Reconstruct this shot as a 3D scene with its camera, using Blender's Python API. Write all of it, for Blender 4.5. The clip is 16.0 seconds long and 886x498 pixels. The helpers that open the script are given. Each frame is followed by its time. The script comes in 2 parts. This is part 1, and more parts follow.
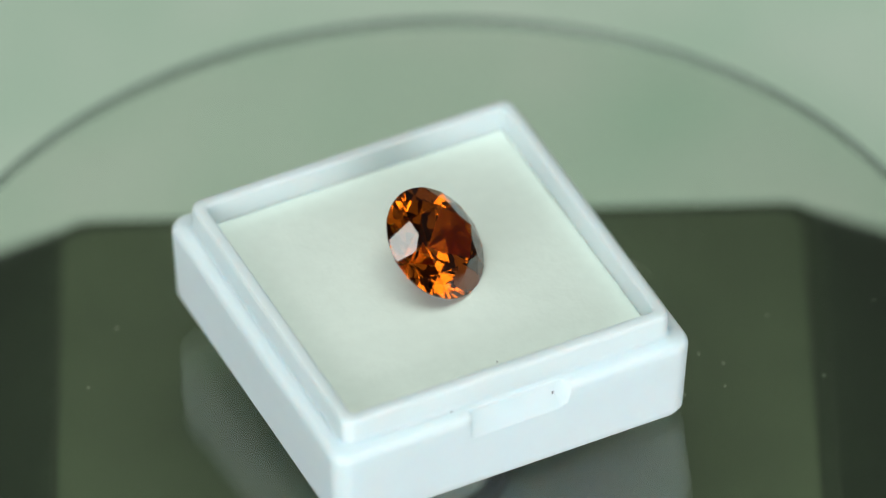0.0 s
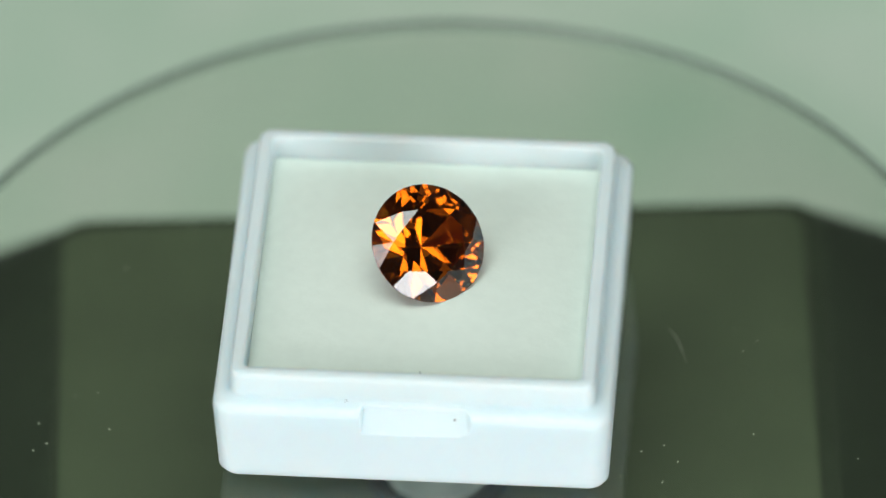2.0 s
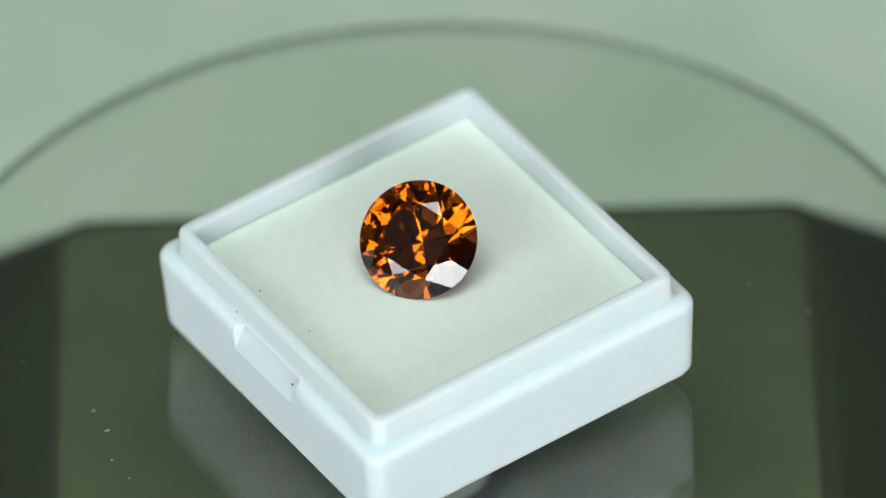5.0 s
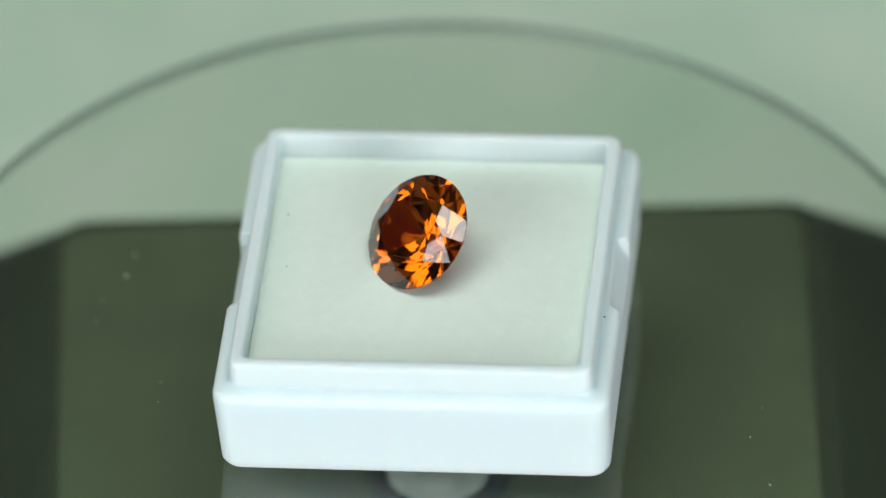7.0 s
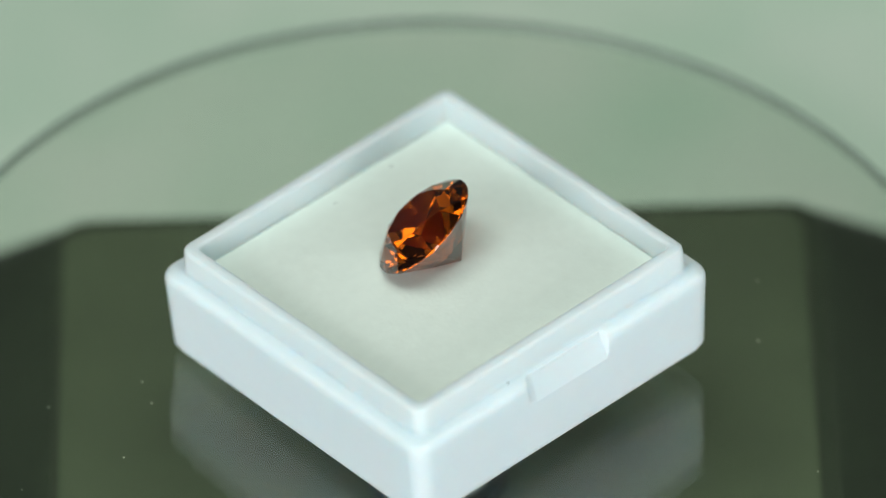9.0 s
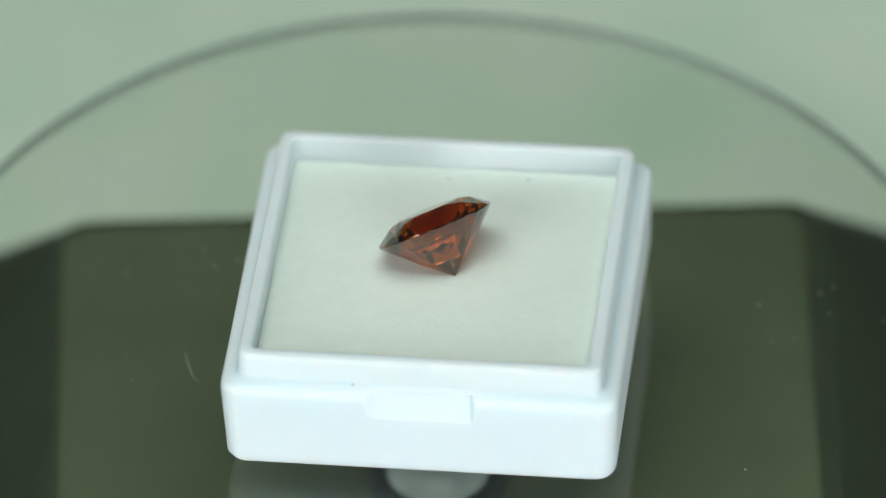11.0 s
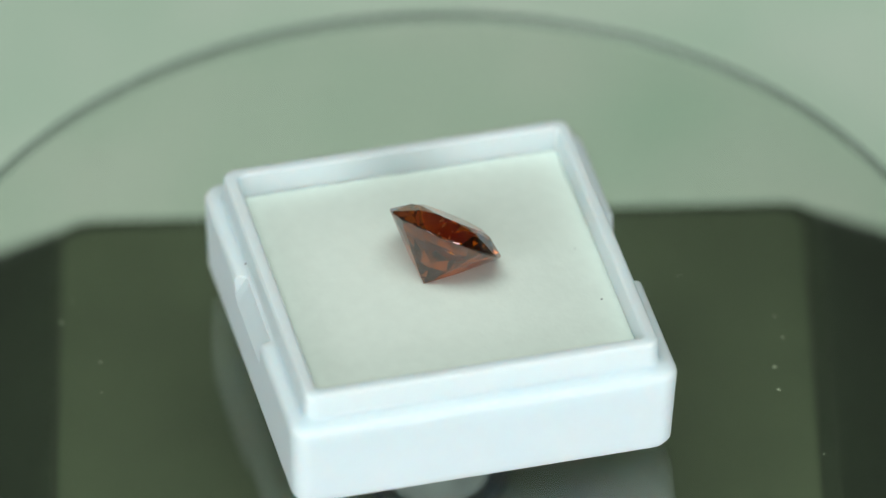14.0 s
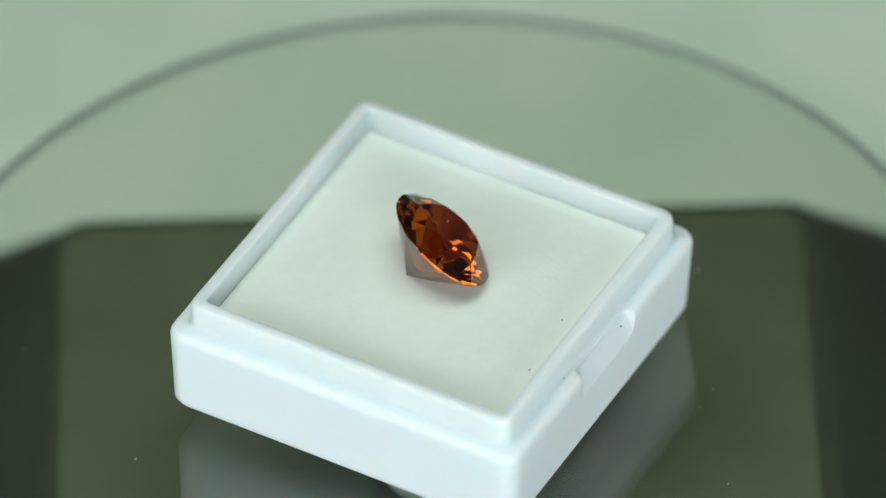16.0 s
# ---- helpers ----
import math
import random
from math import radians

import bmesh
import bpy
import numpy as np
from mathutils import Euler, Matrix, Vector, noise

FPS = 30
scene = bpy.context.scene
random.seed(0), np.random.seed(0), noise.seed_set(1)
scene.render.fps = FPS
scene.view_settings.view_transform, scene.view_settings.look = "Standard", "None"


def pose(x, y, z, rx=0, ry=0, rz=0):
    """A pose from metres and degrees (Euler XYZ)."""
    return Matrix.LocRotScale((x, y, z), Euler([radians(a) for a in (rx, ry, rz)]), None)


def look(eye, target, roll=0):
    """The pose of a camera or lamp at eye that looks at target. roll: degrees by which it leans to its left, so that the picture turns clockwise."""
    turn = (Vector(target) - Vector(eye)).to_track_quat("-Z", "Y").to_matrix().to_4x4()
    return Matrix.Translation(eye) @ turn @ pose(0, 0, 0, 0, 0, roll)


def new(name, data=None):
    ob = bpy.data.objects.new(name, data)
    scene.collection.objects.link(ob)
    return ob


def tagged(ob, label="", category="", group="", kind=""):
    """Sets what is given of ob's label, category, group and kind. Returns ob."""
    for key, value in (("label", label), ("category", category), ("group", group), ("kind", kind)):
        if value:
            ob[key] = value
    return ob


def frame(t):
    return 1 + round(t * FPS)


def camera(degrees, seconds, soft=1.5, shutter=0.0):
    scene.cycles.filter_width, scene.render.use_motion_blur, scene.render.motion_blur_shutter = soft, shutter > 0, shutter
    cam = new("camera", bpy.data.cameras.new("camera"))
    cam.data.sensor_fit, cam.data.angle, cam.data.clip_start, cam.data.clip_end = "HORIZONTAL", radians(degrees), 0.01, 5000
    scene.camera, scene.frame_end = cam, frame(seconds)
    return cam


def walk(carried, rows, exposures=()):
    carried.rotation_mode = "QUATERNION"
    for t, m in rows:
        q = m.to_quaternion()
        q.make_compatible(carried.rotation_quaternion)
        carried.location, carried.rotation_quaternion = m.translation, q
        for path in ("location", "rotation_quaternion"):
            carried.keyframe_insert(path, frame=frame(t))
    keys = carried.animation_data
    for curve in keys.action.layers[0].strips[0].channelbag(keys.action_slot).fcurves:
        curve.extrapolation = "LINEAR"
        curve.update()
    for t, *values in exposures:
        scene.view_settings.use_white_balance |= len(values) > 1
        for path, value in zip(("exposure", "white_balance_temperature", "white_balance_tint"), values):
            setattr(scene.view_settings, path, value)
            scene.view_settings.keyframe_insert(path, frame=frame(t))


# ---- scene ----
MM = 0.001
cam = camera(5.459, 16.0, soft=1.5)
EYE, AIM = (0.0, -0.55338, 0.49638), (0.00092, 0.01386, 0.0)
cam.data.dof.use_dof = True
cam.data.dof.focus_distance = 0.7335
cam.data.dof.aperture_fstop = 13.5
walk(cam, [(0.0, look(EYE, AIM, -1.49)), (16.0, look(EYE, AIM, -1.49))])

# ---- faint overcast sky, and area lights added for unseen sources ----
TABLE_Z = -0.040
FLOOR_Z = TABLE_Z - 0.75
world = bpy.data.worlds.new("world")
scene.world = world
world.use_nodes = True
wn = world.node_tree.nodes
sky = wn.new("ShaderNodeTexSky")
sky.sky_type, sky.sun_disc = "NISHITA", False
sky.sun_elevation, sky.sun_rotation = radians(40), radians(200)
wn["Background"].inputs[1].default_value = 0.08
world.node_tree.links.new(sky.outputs[0], wn["Background"].inputs[0])


def added_light(name, where, target, w, h, watts, color):
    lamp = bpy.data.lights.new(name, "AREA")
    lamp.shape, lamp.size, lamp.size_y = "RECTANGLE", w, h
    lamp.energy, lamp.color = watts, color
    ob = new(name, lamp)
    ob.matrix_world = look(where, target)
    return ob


# added lights, no source seen; placed from highlights on the stone's facets
added_light("added_light_wide", (-1.70, -1.57, 1.06), (-1.70, 0.0, 1.06), 1.70, 1.10, 26.0, (0.955, 0.99, 1.0))
added_light("added_light_low", (0.445, -1.57, 0.22), (0.445, 0.0, 0.22), 0.77, 0.88, 18.0, (0.97, 0.985, 1.005))
added_light("added_light_overhead", (-0.10, -0.38, 1.70), (-0.10, -0.38, 0.0), 1.50, 0.80, 18.8, (0.92, 1.0, 0.955))
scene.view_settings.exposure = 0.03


# ---- materials ----
def material(name, color, rough=0.5, metal=0.0, var=0.06, scale=300.0, bump=0.0, bump_scale=1500.0, spec=0.5, coarse=None, tint=(1, 1, 1)):
    m = bpy.data.materials.new(name)
    m.use_nodes = True
    nt = m.node_tree
    b = nt.nodes["Principled BSDF"]
    b.inputs["Roughness"].default_value = rough
    b.inputs["Metallic"].default_value = metal
    b.inputs["Specular IOR Level"].default_value = spec
    co = nt.nodes.new("ShaderNodeTexCoord")
    n1 = nt.nodes.new("ShaderNodeTexNoise")
    n1.inputs["Scale"].default_value = scale
    n1.inputs["Detail"].default_value = 6
    n2 = nt.nodes.new("ShaderNodeTexNoise")
    n2.inputs["Scale"].default_value = coarse or scale / 9
    n2.inputs["Detail"].default_value = 3
    add = nt.nodes.new("ShaderNodeMath")
    add.operation = "ADD"
    ramp = nt.nodes.new("ShaderNodeMapRange")
    ramp.inputs["From Min"].default_value, ramp.inputs["From Max"].default_value = 0.6, 1.4
    mix = nt.nodes.new("ShaderNodeMix")
    mix.data_type = "RGBA"
    lo = [c * (1 - var) for c in color]
    hi = [min(1.0, c * (1 + var) * k) for c, k in zip(color, tint)]
    mix.inputs["A"].default_value = (*lo, 1)
    mix.inputs["B"].default_value = (*hi, 1)
    link = nt.links.new
    link(co.outputs["Object"], n1.inputs["Vector"])
    link(co.outputs["Object"], n2.inputs["Vector"])
    link(n1.outputs["Fac"], add.inputs[0])
    link(n2.outputs["Fac"], add.inputs[1])
    link(add.outputs[0], ramp.inputs["Value"])
    link(ramp.outputs[0], mix.inputs["Factor"])
    link(mix.outputs["Result"], b.inputs["Base Color"])
    if bump:
        n3 = nt.nodes.new("ShaderNodeTexNoise")
        n3.inputs["Scale"].default_value = bump_scale
        n3.inputs["Detail"].default_value = 4
        bp = nt.nodes.new("ShaderNodeBump")
        bp.inputs["Strength"].default_value = bump
        bp.inputs["Distance"].default_value = 0.0002
        link(co.outputs["Object"], n3.inputs["Vector"])
        link(n3.outputs["Fac"], bp.inputs["Height"])
        link(bp.outputs[0], b.inputs["Normal"])
    return m


def glassy(name, color, ior, rough=0.0):
    m = bpy.data.materials.new(name)
    m.use_nodes = True
    b = m.node_tree.nodes["Principled BSDF"]
    b.inputs["Base Color"].default_value = (*color, 1)
    b.inputs["Transmission Weight"].default_value = 1.0
    b.inputs["IOR"].default_value = ior
    b.inputs["Roughness"].default_value = rough
    return m


M_PAPER = material("grey_green_card", (0.478, 0.662, 0.50), 0.85, var=0.07, scale=60, coarse=22, bump=0.1, bump_scale=900, tint=(1.25, 1.0, 1.13))
M_PLASTIC = material("white_polystyrene", (0.695, 0.80, 0.845), 0.7, var=0.015, scale=500, bump=0.05, bump_scale=700, spec=0.14)
M_PLASTIC.node_tree.nodes["Principled BSDF"].inputs["Subsurface Weight"].default_value = 0.9
M_PLASTIC.node_tree.nodes["Principled BSDF"].inputs["Subsurface Radius"].default_value = (0.8, 1.0, 1.1)
M_PLASTIC.node_tree.nodes["Principled BSDF"].inputs["Subsurface Scale"].default_value = 0.0022
M_FOAM = material("white_foam", (0.765, 0.845, 0.77), 0.95, var=0.035, scale=900, bump=0.13, bump_scale=2600, spec=0.1)
M_HOUSING = material("dark_housing_plastic", (0.019, 0.028, 0.015), 0.7, var=0.2, scale=400, bump=0.1, spec=0.2)
M_PANEL = material("dark_solar_panel", (0.046, 0.062, 0.034), 0.6, spec=0.22, var=0.2, scale=120, coarse=35, bump=0.05)
M_RUBBER = material("black_rubber", (0.004, 0.006, 0.006), 0.7, var=0.2)
M_COLLAR = material("grey_plastic_collar", (0.24, 0.29, 0.27), 0.3, var=0.95, scale=220)
M_DUST = material("pale_dust", (0.38, 0.40, 0.32), 0.9, var=0.1)
M_SPECK = material("dark_speck", (0.03, 0.03, 0.035), 0.8)
# unseen walls and ceiling, darkened so the stone and glass reflect little
M_WALL = material("grey_wall_paint", (0.07, 0.072, 0.068), 0.9, var=0.03, scale=8, coarse=2)
M_CEIL = material("dark_ceiling_paint", (0.08, 0.083, 0.077), 0.9, var=0.03, scale=8, coarse=2)
M_FLOOR = material("brown_floor", (0.16, 0.12, 0.08), 0.6, var=0.2, scale=12, coarse=3)
M_FRAME = material("white_window_paint", (0.75, 0.76, 0.74), 0.45, var=0.03, scale=20)
M_GLASS = glassy("clear_greenish_glass", (0.943, 0.958, 0.917), 1.54)
M_EDGE = material("half_polished_glass_edge", (0.165, 0.215, 0.175), 0.25, var=0.1, scale=500)
M_EDGE.node_tree.nodes["Principled BSDF"].inputs["Transmission Weight"].default_value = 0.4
M_PANE = glassy("window_pane_glass", (0.97, 0.98, 0.97), 1.45)
M_GEM = glassy("orange_brown_gem", (0.46, 0.078, 0.0022), 1.86, 0.012)


# ---- mesh helpers ----
def mesh_object(name, bm, mat, smooth=None):
    me = bpy.data.meshes.new(name)
    bmesh.ops.recalc_face_normals(bm, faces=bm.faces)
    bm.to_mesh(me)
    bm.free()
    me.materials.append(mat)
    if smooth is not None:
        me.shade_smooth()
        me.set_sharp_from_angle(angle=radians(smooth))
    return new(name, me)


def part(name, bm, mat, parent, label="", smooth=None):
    ob = mesh_object(name, bm, mat, smooth)
    ob.parent = parent
    return tagged(ob, label)


def add_box(bm, x0, x1, y0, y1, z0, z1):
    vs = [bm.verts.new((x, y, z)) for z in (z0, z1) for x, y in ((x0, y0), (x1, y0), (x1, y1), (x0, y1))]
    for f in ((3, 2, 1, 0), (4, 5, 6, 7), (0, 1, 5, 4), (1, 2, 6, 5), (2, 3, 7, 6), (3, 0, 4, 7)):
        bm.faces.new([vs[i] for i in f])


def rounded_square(hx, hy, r, n=7):
    pts = []
    for k, (sx, sy) in enumerate(((1, 1), (-1, 1), (-1, -1), (1, -1))):
        for i in range(n + 1):
            a = math.pi / 2 * (k + i / n)
            pts.append((sx * (hx - r) + r * math.cos(a), sy * (hy - r) + r * math.sin(a)))
    return pts


def loft(bm, rings, cap_start=True, cap_end=True):
    """Rings of points of one count, in mm, joined one after the other."""
    made = [[bm.verts.new((x * MM, y * MM, z * MM)) for x, y, z in ring] for ring in rings]
    for a, b in zip(made, made[1:]):
        for i in range(len(a)):
            j = (i + 1) % len(a)
            bm.faces.new((a[i], a[j], b[j], b[i]))
    if cap_start:
        bm.faces.new(made[0][::-1])
    if cap_end:
        bm.faces.new(made[-1])
    return made


def circle(r, z, n=96):
    return [(r * math.cos(2 * math.pi * i / n), r * math.sin(2 * math.pi * i / n), z) for i in range(n)]


def square_ring(h, r, z, n=7):
    return [(x, y, z) for x, y in rounded_square(h, h, r, n)]


# ---- unseen room, added to close the place and keep reflections dark ----
ROOM, TALL = 1.6, 1.75


def plain(name, boxes, mat, label, category):
    bm = bmesh.new()
    for b in boxes:
        add_box(bm, *b)
    return tagged(mesh_object(name, bm, mat), label, category, kind="structure")


W = ROOM + 0.12
WEST = -2.8
plain("floor", [(WEST - 0.12, W, -W, W, FLOOR_Z - 0.1, FLOOR_Z)], M_FLOOR, "brown wooden floor under the table", "floor")
plain("ceiling", [(WEST - 0.12, W, -W, W, TALL, TALL + 0.1)], M_CEIL, "added unseen ceiling, plain dark grey", "ceiling")
plain("wall_north", [(WEST, ROOM, ROOM, W, FLOOR_Z, TALL)], M_WALL, "added unseen wall, plain dark grey", "wall")


def wall_with_windows(name, holes, label):
    """The added south wall, open where the added windows sit: (x0, x1, z0, z1) each, left to right."""
    boxes, x = [], WEST
    for x0, x1, z0, z1 in holes:
        boxes += [(x, x0, -W, -ROOM, FLOOR_Z, TALL), (x0, x1, -W, -ROOM, FLOOR_Z, z0), (x0, x1, -W, -ROOM, z1, TALL)]
        x = x1
    boxes.append((x, ROOM, -W, -ROOM, FLOOR_Z, TALL))
    return plain(name, boxes, M_WALL, label, "wall")


wall_with_windows("wall_south", [(-2.55, -0.85, 0.51, 1.61), (0.06, 0.83, -0.22, 0.66)], "added unseen dark grey wall with a wide and a low window opening")
plain("wall_east", [(ROOM, W, -W, W, FLOOR_Z, TALL)], M_WALL, "added unseen wall, plain dark grey", "wall")
plain("wall_west", [(WEST - 0.12, WEST, -W, W, FLOOR_Z, TALL)], M_WALL, "added unseen wall, plain dark grey", "wall")


# unseen windows, made up to go with the two added area lights
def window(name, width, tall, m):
    top = tagged(new(name), "added unseen window, white-framed with clear panes", "window", kind="structure")
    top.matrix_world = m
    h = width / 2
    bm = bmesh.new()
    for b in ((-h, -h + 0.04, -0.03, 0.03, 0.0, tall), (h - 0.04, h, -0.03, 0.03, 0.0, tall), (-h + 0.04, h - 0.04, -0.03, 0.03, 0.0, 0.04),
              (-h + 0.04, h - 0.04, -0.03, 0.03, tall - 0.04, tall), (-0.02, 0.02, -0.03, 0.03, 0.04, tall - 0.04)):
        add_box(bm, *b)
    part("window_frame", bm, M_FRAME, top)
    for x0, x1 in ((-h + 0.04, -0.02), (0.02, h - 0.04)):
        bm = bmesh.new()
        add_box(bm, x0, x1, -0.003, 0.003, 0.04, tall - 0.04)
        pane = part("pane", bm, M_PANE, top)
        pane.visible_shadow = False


window("unseen_window_1", 1.70, 1.10, pose(-1.70, -1.66, 0.51))
window("unseen_window_2", 0.77, 0.88, pose(0.445, -1.66, -0.22))
# unseen lamp panel, made up to go with the overhead area light
unseen_ceiling_lamp = tagged(new("unseen_ceiling_lamp"), "added unseen ceiling lamp, flat white panel, switched on", "lamp")
unseen_ceiling_lamp.location = (-0.10, -0.38, TALL)
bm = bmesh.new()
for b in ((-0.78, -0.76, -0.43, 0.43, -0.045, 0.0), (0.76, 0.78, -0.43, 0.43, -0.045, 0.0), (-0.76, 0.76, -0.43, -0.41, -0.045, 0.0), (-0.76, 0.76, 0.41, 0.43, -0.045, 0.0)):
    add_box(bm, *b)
part("frame", bm, M_FRAME, unseen_ceiling_lamp)
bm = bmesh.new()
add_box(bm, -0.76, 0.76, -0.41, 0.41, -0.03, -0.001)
part("diffuser", bm, M_FRAME, unseen_ceiling_lamp)

# ---- table with its grey-green card ----
table = tagged(new("table"), "plain table covered with pale grey-green card", "table")
table.location = (0, 0, FLOOR_Z)
bm = bmesh.new()
add_box(bm, -0.36, 0.36, -0.30, 0.40, 0.72, 0.75)
bmesh.ops.bevel(bm, geom=bm.edges[:], offset=0.003, segments=2, affect="EDGES")
part("tabletop", bm, M_PAPER, table, "matt pale grey-green surface")
for x in (-0.31, 0.31):
    for y in (-0.25, 0.35):
        bm = bmesh.new()
        add_box(bm, x - 0.03, x + 0.03, y - 0.03, y + 0.03, 0.0, 0.72)
        part("leg", bm, M_FRAME, table)

# ---- turntable: housing, panel, collar, turning glass disc ----
turntable = tagged(new("solar_turntable"), "small dark solar display turntable with a clear glass disc", "turntable")
turntable.location = (0, 0, TABLE_Z)
BASE = -TABLE_Z / MM
PANEL_TOP = BASE - 13.0


def base_ring(h, r, z, dx=0.6):
    return [(x + dx, y + 0.5, z) for x, y in rounded_square(h + 0.2, h + 0.3, r, 6)]


bm = bmesh.new()
loft(bm, [base_ring(49.0, 6, 0.0), base_ring(49.6, 6, 0.6), base_ring(49.6, 6, 5.0), base_ring(32.1, 3.4, PANEL_TOP - 0.7),
          base_ring(31.8, 3.2, PANEL_TOP - 0.25), base_ring(30.65, 2.4, PANEL_TOP - 0.2)])
part("housing", bm, M_HOUSING, turntable, "black plastic housing with sloping sides", smooth=35)
bm = bmesh.new()
loft(bm, [base_ring(30.6, 2.3, PANEL_TOP - 0.2, 0.1), base_ring(30.6, 2.3, PANEL_TOP - 0.05, 0.1), base_ring(30.4, 2.2, PANEL_TOP, 0.1)])
part("solar_panel", bm, M_PANEL, turntable, "dark olive solar panel")
bm = bmesh.new()
loft(bm, [circle(5.7, PANEL_TOP, 48), circle(5.7, PANEL_TOP + 0.5, 48), circle(5.5, PANEL_TOP + 0.8, 48), circle(4.45, PANEL_TOP + 0.8, 48),
          circle(4.3, PANEL_TOP + 0.4, 48)])
collar = part("bearing_collar", bm, M_RUBBER, turntable, "black ring round the spindle", smooth=40)
bm = bmesh.new()
loft(bm, [circle(4.25, PANEL_TOP + 0.4, 48), circle(4.1, PANEL_TOP + 1.0, 48), circle(3.0, PANEL_TOP + 1.6, 48), circle(2.2, PANEL_TOP + 1.8, 48)])
part("collar_cap", bm, M_COLLAR, collar, "grey translucent cap", smooth=40)

# lie of the disc and of the box, as tilts in radians against the spindle
DISC_TILT = (0.0124, -0.0067)
BOX_TILT = (-0.0083, 0.0355)
BOX_AT = (-0.60, -0.03, 1.12)
GLASS_TOP = 0.30


def tilt(ta, tb):
    return Matrix.Rotation(math.atan(-ta), 4, "Y") @ Matrix.Rotation(math.atan(tb), 4, "X")


disc = tagged(new("glass_disc", bpy.data.meshes.new("glass_disc")), "clear glass disc with polished rim, lightly dusty")
bm = bmesh.new()
R_DISC = 43.35
RIM = [(-0.62, -2.0)] + [(0.5 * math.cos(a) - 0.5, math.sin(a) - 1.0) for a in [radians(15 * k) for k in range(-6, 7)]] + [(-0.62, 0.0)]
EDGE_FROM, EDGE_TO = 1, len(RIM) - 2
rings = loft(bm, [circle(R_DISC + r, z, 192) for r, z in RIM])
for ring in rings[EDGE_FROM:EDGE_TO]:
    for v in ring:
        for f in v.link_faces:
            f.material_index = 1
for f in {f for v in rings[EDGE_FROM - 1] + rings[EDGE_TO] for f in v.link_faces}:
    f.material_index = 0
bmesh.ops.recalc_face_normals(bm, faces=bm.faces)
bm.to_mesh(disc.data)
bm.free()
disc.data.materials.append(M_GLASS)
disc.data.materials.append(M_EDGE)
disc.data.shade_smooth()
disc.data.set_sharp_from_angle(angle=radians(30))
disc.parent = turntable
disc.visible_shadow = False
bm = bmesh.new()
loft(bm, [circle(2.1, -11.1, 32), circle(2.1, -3.6, 32), circle(3.2, -2.9, 32), circle(3.2, -2.02, 32)])
part("spindle", bm, M_RUBBER, disc, "black spindle glued under the glass", smooth=40)

rng = random.Random(4)
SPECKS = [(26.3, -8.0, 0.30), (19.2, -9.6, 0.28), (15.9, -13.4, 0.34), (19.3, -14.0, 0.24), (34.8, -10.6, 0.26), (-30.5, -11.3, 0.36),
          (-31.5, -12.2, 0.42), (-25.6, -9.4, 0.22), (-11.0, -25.9, 0.32), (-5.1, -27.9, 0.30), (-31.4, -8.9, 0.26), (12.8, 28.2, 0.25),
          (-27.0, -5.0, 0.22), (15.1, 26.7, 0.18), (-28.8, -5.5, 0.2), (17.5, 30.1, 0.2), (20.4, -11.5, 0.24), (17.4, -10.4, 0.3),
          (26.9, -16.7, 0.24), (-8.3, -26.3, 0.36), (-2.4, -28.0, 0.24), (7.2, 26.2, 0.24), (24.9, 2.1, 0.18), (26.0, 3.4, 0.16),
          (4.6, -21.8, 0.16), (-13.8, 30.6, 0.2), (-26.2, 10.4, 0.26), (24.1, 4.8, 0.2),
          (-35.8, -8.4, 0.34), (3.6, 26.9, 0.2), (-19.3, -27.3, 0.24), (-21.1, 15.9, 0.24), (7.0, -21.8, 0.18)]
speck_mesh = None
for x, y, s in SPECKS:
    x, y = x * 0.985, y * 0.985
    if speck_mesh is None:
        bm = bmesh.new()
        bmesh.ops.create_icosphere(bm, subdivisions=1, radius=0.5)
        ob = part("dust_speck", bm, M_DUST, disc)
        speck_mesh = ob.data
    else:
        ob = new("dust_speck", speck_mesh)
        ob.parent = disc
    ob.matrix_basis = Matrix.LocRotScale((x * MM, y * MM, 0.05 * MM), Euler((0, 0, rng.uniform(0, 3.1))), (s * MM * 0.42, s * MM * rng.uniform(0.5, 1.5), 0.1 * MM))
# a curved scratch in the glass
bm = bmesh.new()
prof = [(18.3 + 1.8 * u, 4.6 - 4.2 * u + 0.9 * math.sin(3 * u), 0.02 * math.sin(math.pi * u) + 0.004) for u in [i / 10 for i in range(11)]]
for (xa, ya, wa), (xb, yb, wb) in zip(prof, prof[1:]):
    bm.faces.new([bm.verts.new((x * MM, y * MM, 0.02 * MM)) for x, y in ((xa - wa, ya), (xa + wa, ya), (xb + wb, yb), (xb - wb, yb))])
part("scratch", bm, M_DUST, disc, "fine pale scratch")

# ---- gem box ----
gem_box = tagged(new("gem_box"), "open white plastic gem box with foam insert on the glass disc", "box")


def notch_cutter(side):
    bm = bmesh.new()
    rings = []
    deep = 14.75
    x0, x1 = (-3.8, 4.5) if side < 0 else (-4.2, 3.9)
    for y in (deep, 16.5):
        w = (y - deep) / 0.75
        low = 8.0 - 1.75 * w
        rings.append([(x0 - 0.1 * w, y * side, low), (x1 - 0.9 + 0.2 * w, y * side, low), (x1 - 0.25 + 0.25 * w, y * side, low + 0.55),
                      (x1 + 0.3 + 0.3 * w, y * side, 9.5), (x0 - 0.1 - 0.1 * w, y * side, 9.5)])
    loft(bm, rings)
    return mesh_object("cutter", bm, M_PLASTIC)


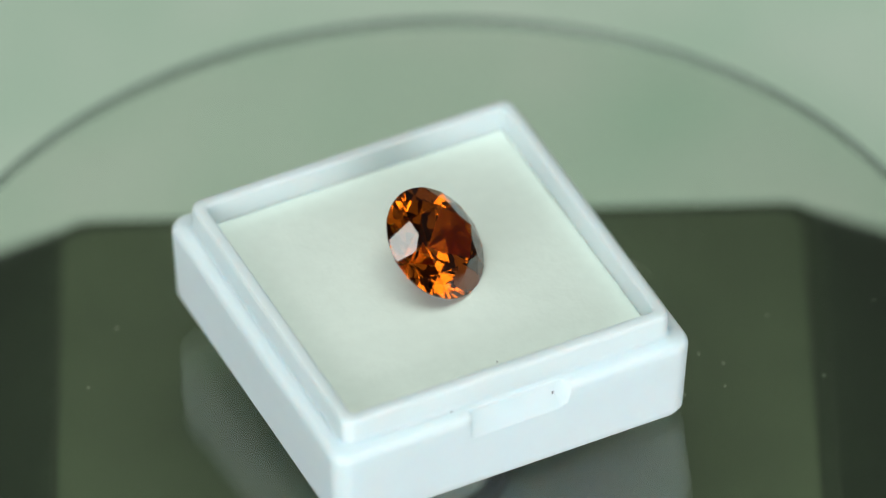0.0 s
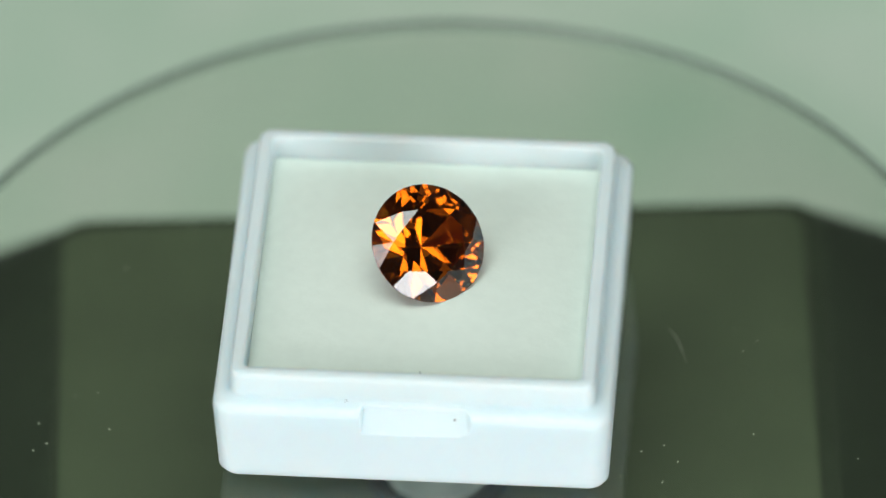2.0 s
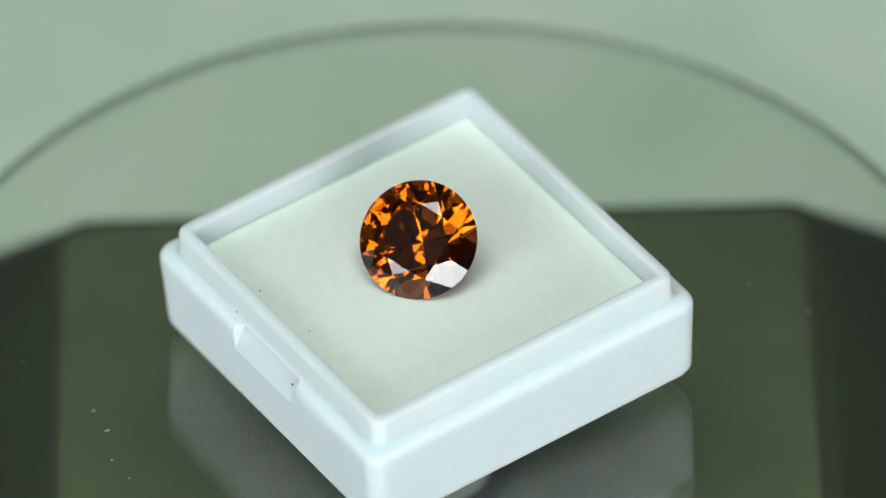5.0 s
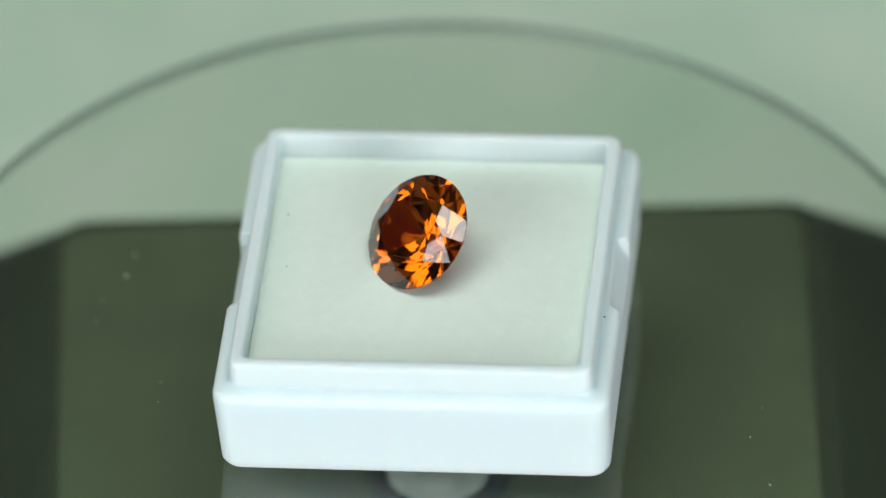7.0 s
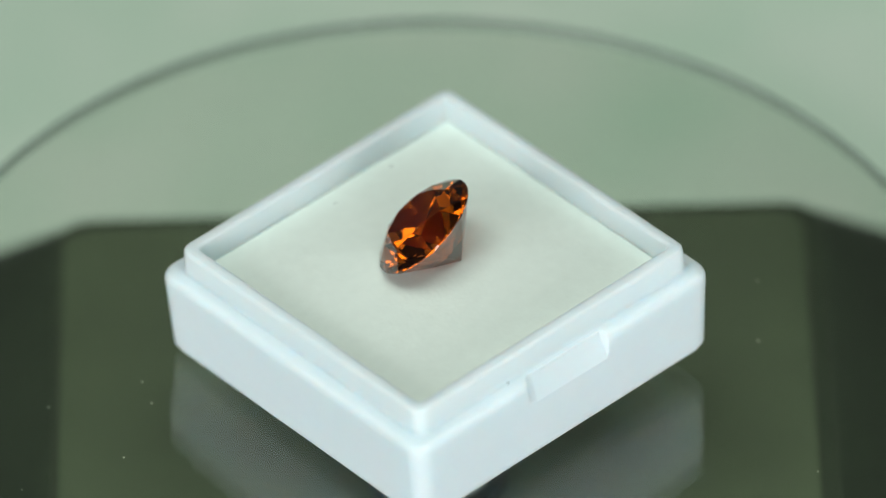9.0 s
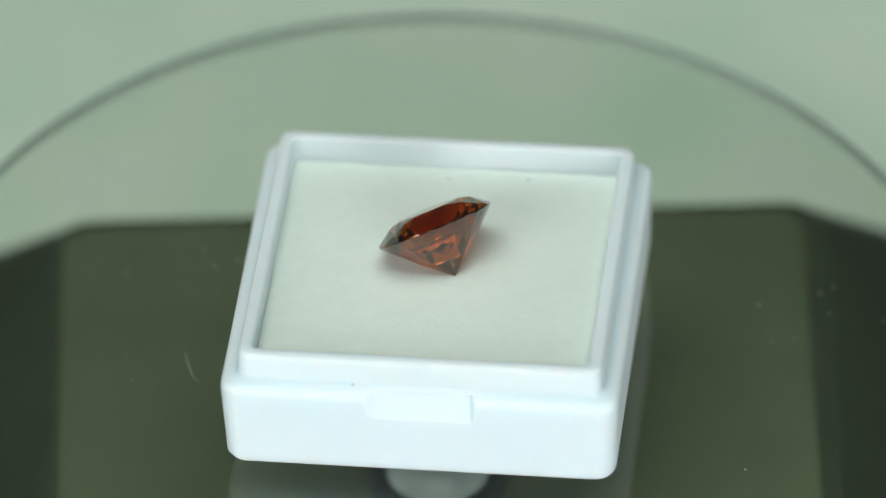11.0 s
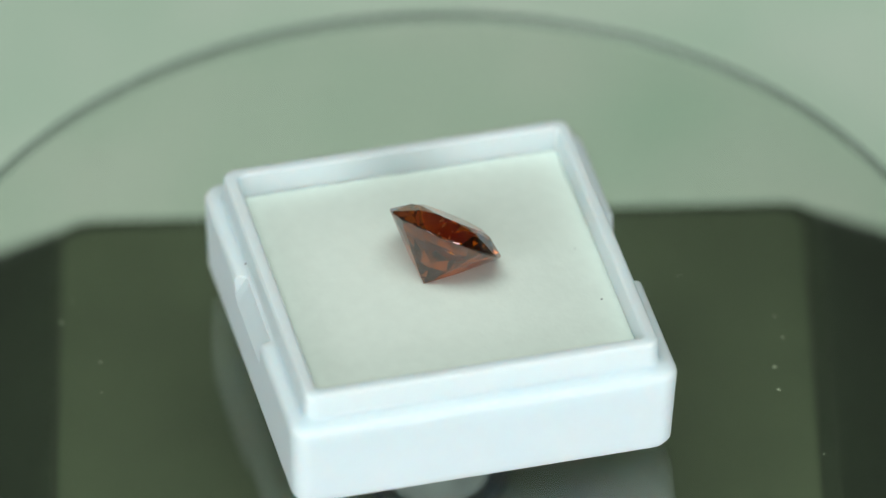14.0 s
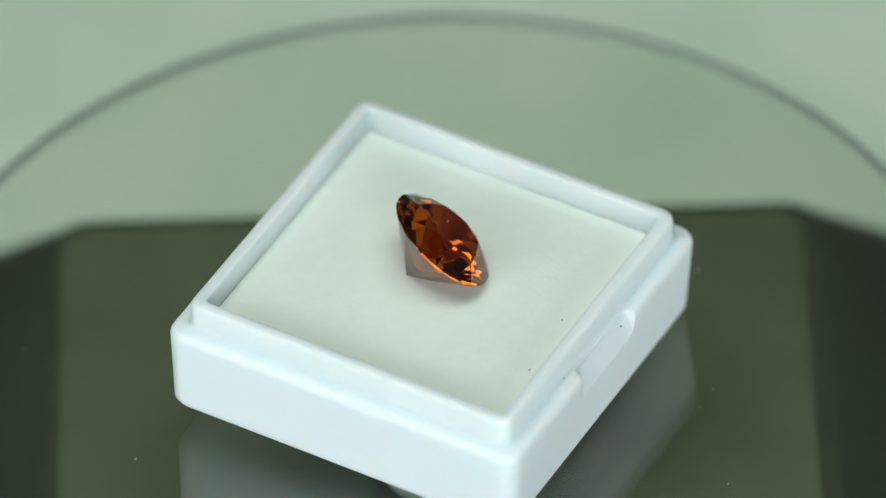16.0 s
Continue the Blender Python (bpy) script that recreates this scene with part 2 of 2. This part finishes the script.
BOX_H, LEDGE = 10.7, 8.35
bm = bmesh.new()
loft(bm, [square_ring(14.2, 1.2, 0.0), square_ring(14.72, 1.35, 0.25), square_ring(15.16, 1.4, 0.6), square_ring(15.4, 1.4, 1.1), square_ring(15.418, 1.4, 1.5), square_ring(15.645, 1.45, LEDGE - 1.1),
          square_ring(15.66, 1.45, LEDGE - 0.75), square_ring(15.62, 1.43, LEDGE - 0.46), square_ring(15.5, 1.4, LEDGE - 0.2), square_ring(15.3, 1.3, LEDGE - 0.05),
          square_ring(14.95, 1.2, LEDGE),
          square_ring(14.6, 1.05, LEDGE), square_ring(14.45, 1.02, LEDGE + 0.08), square_ring(14.36, 1.0, LEDGE + 0.24), square_ring(14.32, 1.0, LEDGE + 0.5),
          square_ring(14.32, 1.0, BOX_H - 0.5), square_ring(14.28, 1.0, BOX_H - 0.25), square_ring(14.15, 0.92, BOX_H - 0.07), square_ring(13.92, 0.8, BOX_H),
          square_ring(13.5, 0.6, BOX_H), square_ring(13.32, 0.52, BOX_H - 0.06), square_ring(13.22, 0.47, BOX_H - 0.25),
          square_ring(13.0, 0.4, 1.6)])
body = part("body", bm, M_PLASTIC, gem_box, "glossy white plastic body", smooth=30)
cutters = [notch_cutter(-1), notch_cutter(1)]
for c in cutters:
    mod = body.modifiers.new("notch", "BOOLEAN")
    mod.object, mod.operation, mod.solver = c, "DIFFERENCE", "EXACT"
bev = body.modifiers.new("soft_edges", "BEVEL")
bev.width, bev.segments, bev.limit_method, bev.angle_limit = 0.16 * MM, 3, "ANGLE", radians(38)
fair = body.modifiers.new("even_normals", "WEIGHTED_NORMAL")
fair.weight, fair.keep_sharp = 100, True
carved = bpy.data.meshes.new_from_object(body.evaluated_get(bpy.context.evaluated_depsgraph_get()))
body.modifiers.clear()
body.data = carved
for c in cutters:
    bpy.data.objects.remove(c)

# foam: slightly domed, soft edges
bm = bmesh.new()
N = 60
FOAM_EDGE, FOAM_MID, HALF = 8.5, 9.32, 13.22


def foam_z(x, y):
    d = HALF - max(abs(x), abs(y))
    edge = min(1.0, max(0.0, d / 1.2))
    dome = (1 - abs(x / HALF) ** 2.6) * (1 - abs(y / HALF) ** 2.6)
    z = FOAM_EDGE - 0.12 * (1 - math.sqrt(1 - (1 - edge) ** 2)) + (FOAM_MID - FOAM_EDGE) * dome
    z += 0.25 * math.exp(-((x - 2.5) ** 2 + (y + 3.2) ** 2) / 8.0)
    return z + 0.05 * noise.noise((x * 0.35, y * 0.35, 3.0)) + 0.02 * noise.noise((x * 1.6, y * 1.6, 7.0))


gridv = []
for j in range(N + 1):
    row = []
    for i in range(N + 1):
        x = HALF * math.sin(math.pi / 2 * (2 * i / N - 1) * 0.999) * 0.4 + HALF * (2 * i / N - 1) * 0.6
        y = HALF * math.sin(math.pi / 2 * (2 * j / N - 1) * 0.999) * 0.4 + HALF * (2 * j / N - 1) * 0.6
        row.append(bm.verts.new(((x - 0.02) * MM, (y + 0.05) * MM, foam_z(x, y) * MM)))
    gridv.append(row)
for j in range(N):
    for i in range(N):
        bm.faces.new((gridv[j][i], gridv[j][i + 1], gridv[j + 1][i + 1], gridv[j + 1][i]))
rimv = gridv[0] + [r[-1] for r in gridv[1:]] + gridv[-1][-2::-1] + [r[0] for r in gridv[-2:0:-1]]
low = [bm.verts.new((v.co.x, v.co.y, 1.7 * MM)) for v in rimv]
for i in range(len(rimv)):
    k = (i + 1) % len(rimv)
    bm.faces.new((rimv[i], rimv[k], low[k], low[i]))
bm.faces.new(low)
part("foam_insert", bm, M_FOAM, gem_box, "soft white foam pad", smooth=60)
# moulding mark near the middle of one plain side
bm = bmesh.new()
loft(bm, [circle(1.15, -0.2, 20), circle(1.0, -0.02, 20), circle(0.75, 0.0, 20), circle(0.6, -0.04, 20)])
ob = part("moulding_mark", bm, M_PLASTIC, gem_box, "round moulding mark", smooth=40)
ob.matrix_basis = pose(15.555 * MM, 1.1 * MM, 6.9 * MM, 0, 90, 0)
# tiny specks in the notch, on the ledge and on the foam
bm = bmesh.new()
bmesh.ops.create_icosphere(bm, subdivisions=1, radius=0.1 * MM)
first = part("speck", bm, M_SPECK, gem_box, "tiny dark speck")
first.location = (3.43 * MM, -15.02 * MM, 7.37 * MM)
for x, y, z, size in ((-5.16, -14.45, 8.44, 0.9), (5.15, 14.47, 8.43, 1.1), (-5.9, -11.8, 8.69, 0.9), (0.43, -11.31, 8.77, 0.7)):
    ob = new("speck", first.data)
    ob.parent = gem_box
    ob.matrix_basis = Matrix.LocRotScale((x * MM, y * MM, z * MM), None, (size, size, size * 0.4))


# ---- round brilliant gem, axis up, tip at the origin ----
def brilliant(radius):
    planes = []

    def facet(az, slope, r, z, up):
        """A plane through the point at (r, z) on azimuth az, at that slope."""
        a, s = radians(az), radians(slope)
        n = np.array((math.sin(s) * math.cos(a), math.sin(s) * math.sin(a), math.cos(s) * up))
        planes.append((n, n @ np.array((r * math.cos(a), r * math.sin(a), z))))

    gt, table = 0.016, 0.57
    crown = gt + (1 - table) * math.tan(radians(31.5))
    planes.append((np.array((0.0, 0.0, 1.0)), crown))
    for k in range(8):
        facet(45 * k, 31.5, 1.0, gt, 1)
        facet(45 * k + 22.5, 16.4, table * math.cos(radians(22.5)), crown, 1)
        facet(45 * k, 42.2, 0.0, -math.tan(radians(42.2)) - gt, -1)
    for k in range(16):
        facet(22.5 * k + 11.25, 36.6, math.cos(radians(11.25)), gt, 1)
        facet(22.5 * k + 11.25, 43.75, 0.995, -gt, -1)
    for k in range(64):
        a = 2 * math.pi * k / 64
        planes.append((np.array((math.cos(a), math.sin(a), 0.0)), 1.0))
    nrm = np.array([p[0] for p in planes])
    off = np.array([p[1] for p in planes])
    m = len(planes)
    ia, ib, ic = np.array([(i, j, k) for i in range(m) for j in range(i + 1, m) for k in range(j + 1, m)]).T
    mats = np.stack((nrm[ia], nrm[ib], nrm[ic]), axis=1)
    ok = np.abs(np.linalg.det(mats)) > 1e-5
    pts = np.linalg.solve(mats[ok], np.stack((off[ia], off[ib], off[ic]), axis=1)[ok][..., None])[..., 0]
    pts = pts[np.abs(pts).max(axis=1) < 3]
    pts = pts[(pts @ nrm.T <= off + 1e-6).all(axis=1)]
    pts = np.unique(np.round(pts, 4), axis=0)
    bm = bmesh.new()
    verts = [bm.verts.new(p * radius * MM) for p in pts]
    for n, d in zip(nrm, off):
        on = [i for i, p in enumerate(pts) if abs(p @ n - d) < 3e-4]
        if len(on) < 3:
            continue
        c = pts[on].mean(axis=0)
        u = pts[on[0]] - c
        u /= np.linalg.norm(u)
        w = np.cross(n, u)
        on.sort(key=lambda i: math.atan2((pts[i] - c) @ w, (pts[i] - c) @ u))
        try:
            bm.faces.new([verts[i] for i in on])
        except ValueError:
            pass
    tip = min(p[2] for p in pts) * radius * MM
    bmesh.ops.translate(bm, vec=(0, 0, -tip), verts=bm.verts[:])
    bmesh.ops.remove_doubles(bm, verts=bm.verts[:], dist=1e-6)
    return bm


def cut_gem(whole, parent):
    """Splits the closed stone at its girdle: table, crown, girdle and pavilion, edge to edge."""
    bmesh.ops.recalc_face_normals(whole, faces=whole.faces)
    whole.normal_update()
    kinds = {"table": lambda z: z > 0.99, "crown": lambda z: 0.1 < z <= 0.99, "girdle": lambda z: abs(z) <= 0.1, "pavilion": lambda z: z < -0.1}
    labels = {"table": "flat polished table facet", "girdle": "thin polished girdle"}
    for name, wanted in kinds.items():
        faces = [f for f in whole.faces if wanted(f.normal.z)]
        corners = sorted({v for f in faces for v in f.verts}, key=lambda v: v.index)
        number = {v: i for i, v in enumerate(corners)}
        me = bpy.data.meshes.new(name)
        me.from_pydata([v.co[:] for v in corners], [], [[number[v] for v in f.verts] for f in faces])
        me.materials.append(M_GEM)
        ob = new(name, me)
        ob.parent = parent
        tagged(ob, labels.get(name, ""))
    whole.free()


gemstone = tagged(new("gemstone"), "orange-brown round brilliant-cut gem lying tilted on white foam", "gemstone")
stone = brilliant(4.75)
stone.verts.index_update()
cut_gem(stone, gemstone)
GEM_AZ, GEM_LEAN = -50.0, 40.5
GEM_TIP = (-2.12, 1.56, 10.42)

# ---- turning ----
TURN = [(0.0, 25.29), (0.5, 17.46), (1.0, 9.76), (1.5, 2.25), (2.0, -5.28), (2.5, -12.86), (3.0, -20.57), (3.5, -28.63), (4.0, -37.46),
        (6.5, -86.80), (7.0, -96.70), (7.5, -106.73), (8.0, -117.12), (8.5, -127.91), (9.0, -139.23), (11.5, -199.36), (12.0, -211.18),
        (12.5, -222.61), (13.0, -233.93), (13.5, -245.32), (14.0, -256.67), (14.5, -267.90), (15.0, -278.76), (15.5, -289.30), (16.0, -299.60)]


def motions():
    on_disc = tilt(*DISC_TILT) @ pose(0, 0, GLASS_TOP * MM)
    on_box = tilt(*BOX_TILT)
    box_at = on_box @ pose(BOX_AT[0] * MM, BOX_AT[1] * MM, BOX_AT[2] * MM)
    gem_at = on_box @ Matrix.Translation([c * MM for c in GEM_TIP]) @ Matrix.Rotation(radians(GEM_AZ), 4, "Z") @ Matrix.Rotation(radians(GEM_LEAN), 4, "Y")
    lift = Matrix.Translation((0, 0, -TABLE_Z))
    walk(disc, [(t, lift @ pose(0, 0, 0, 0, 0, a) @ on_disc) for t, a in TURN])
    walk(gem_box, [(t, pose(0, 0, 0, 0, 0, a) @ box_at) for t, a in TURN])
    walk(gemstone, [(t, pose(0, 0, 0, 0, 0, a) @ gem_at) for t, a in TURN])


motions()
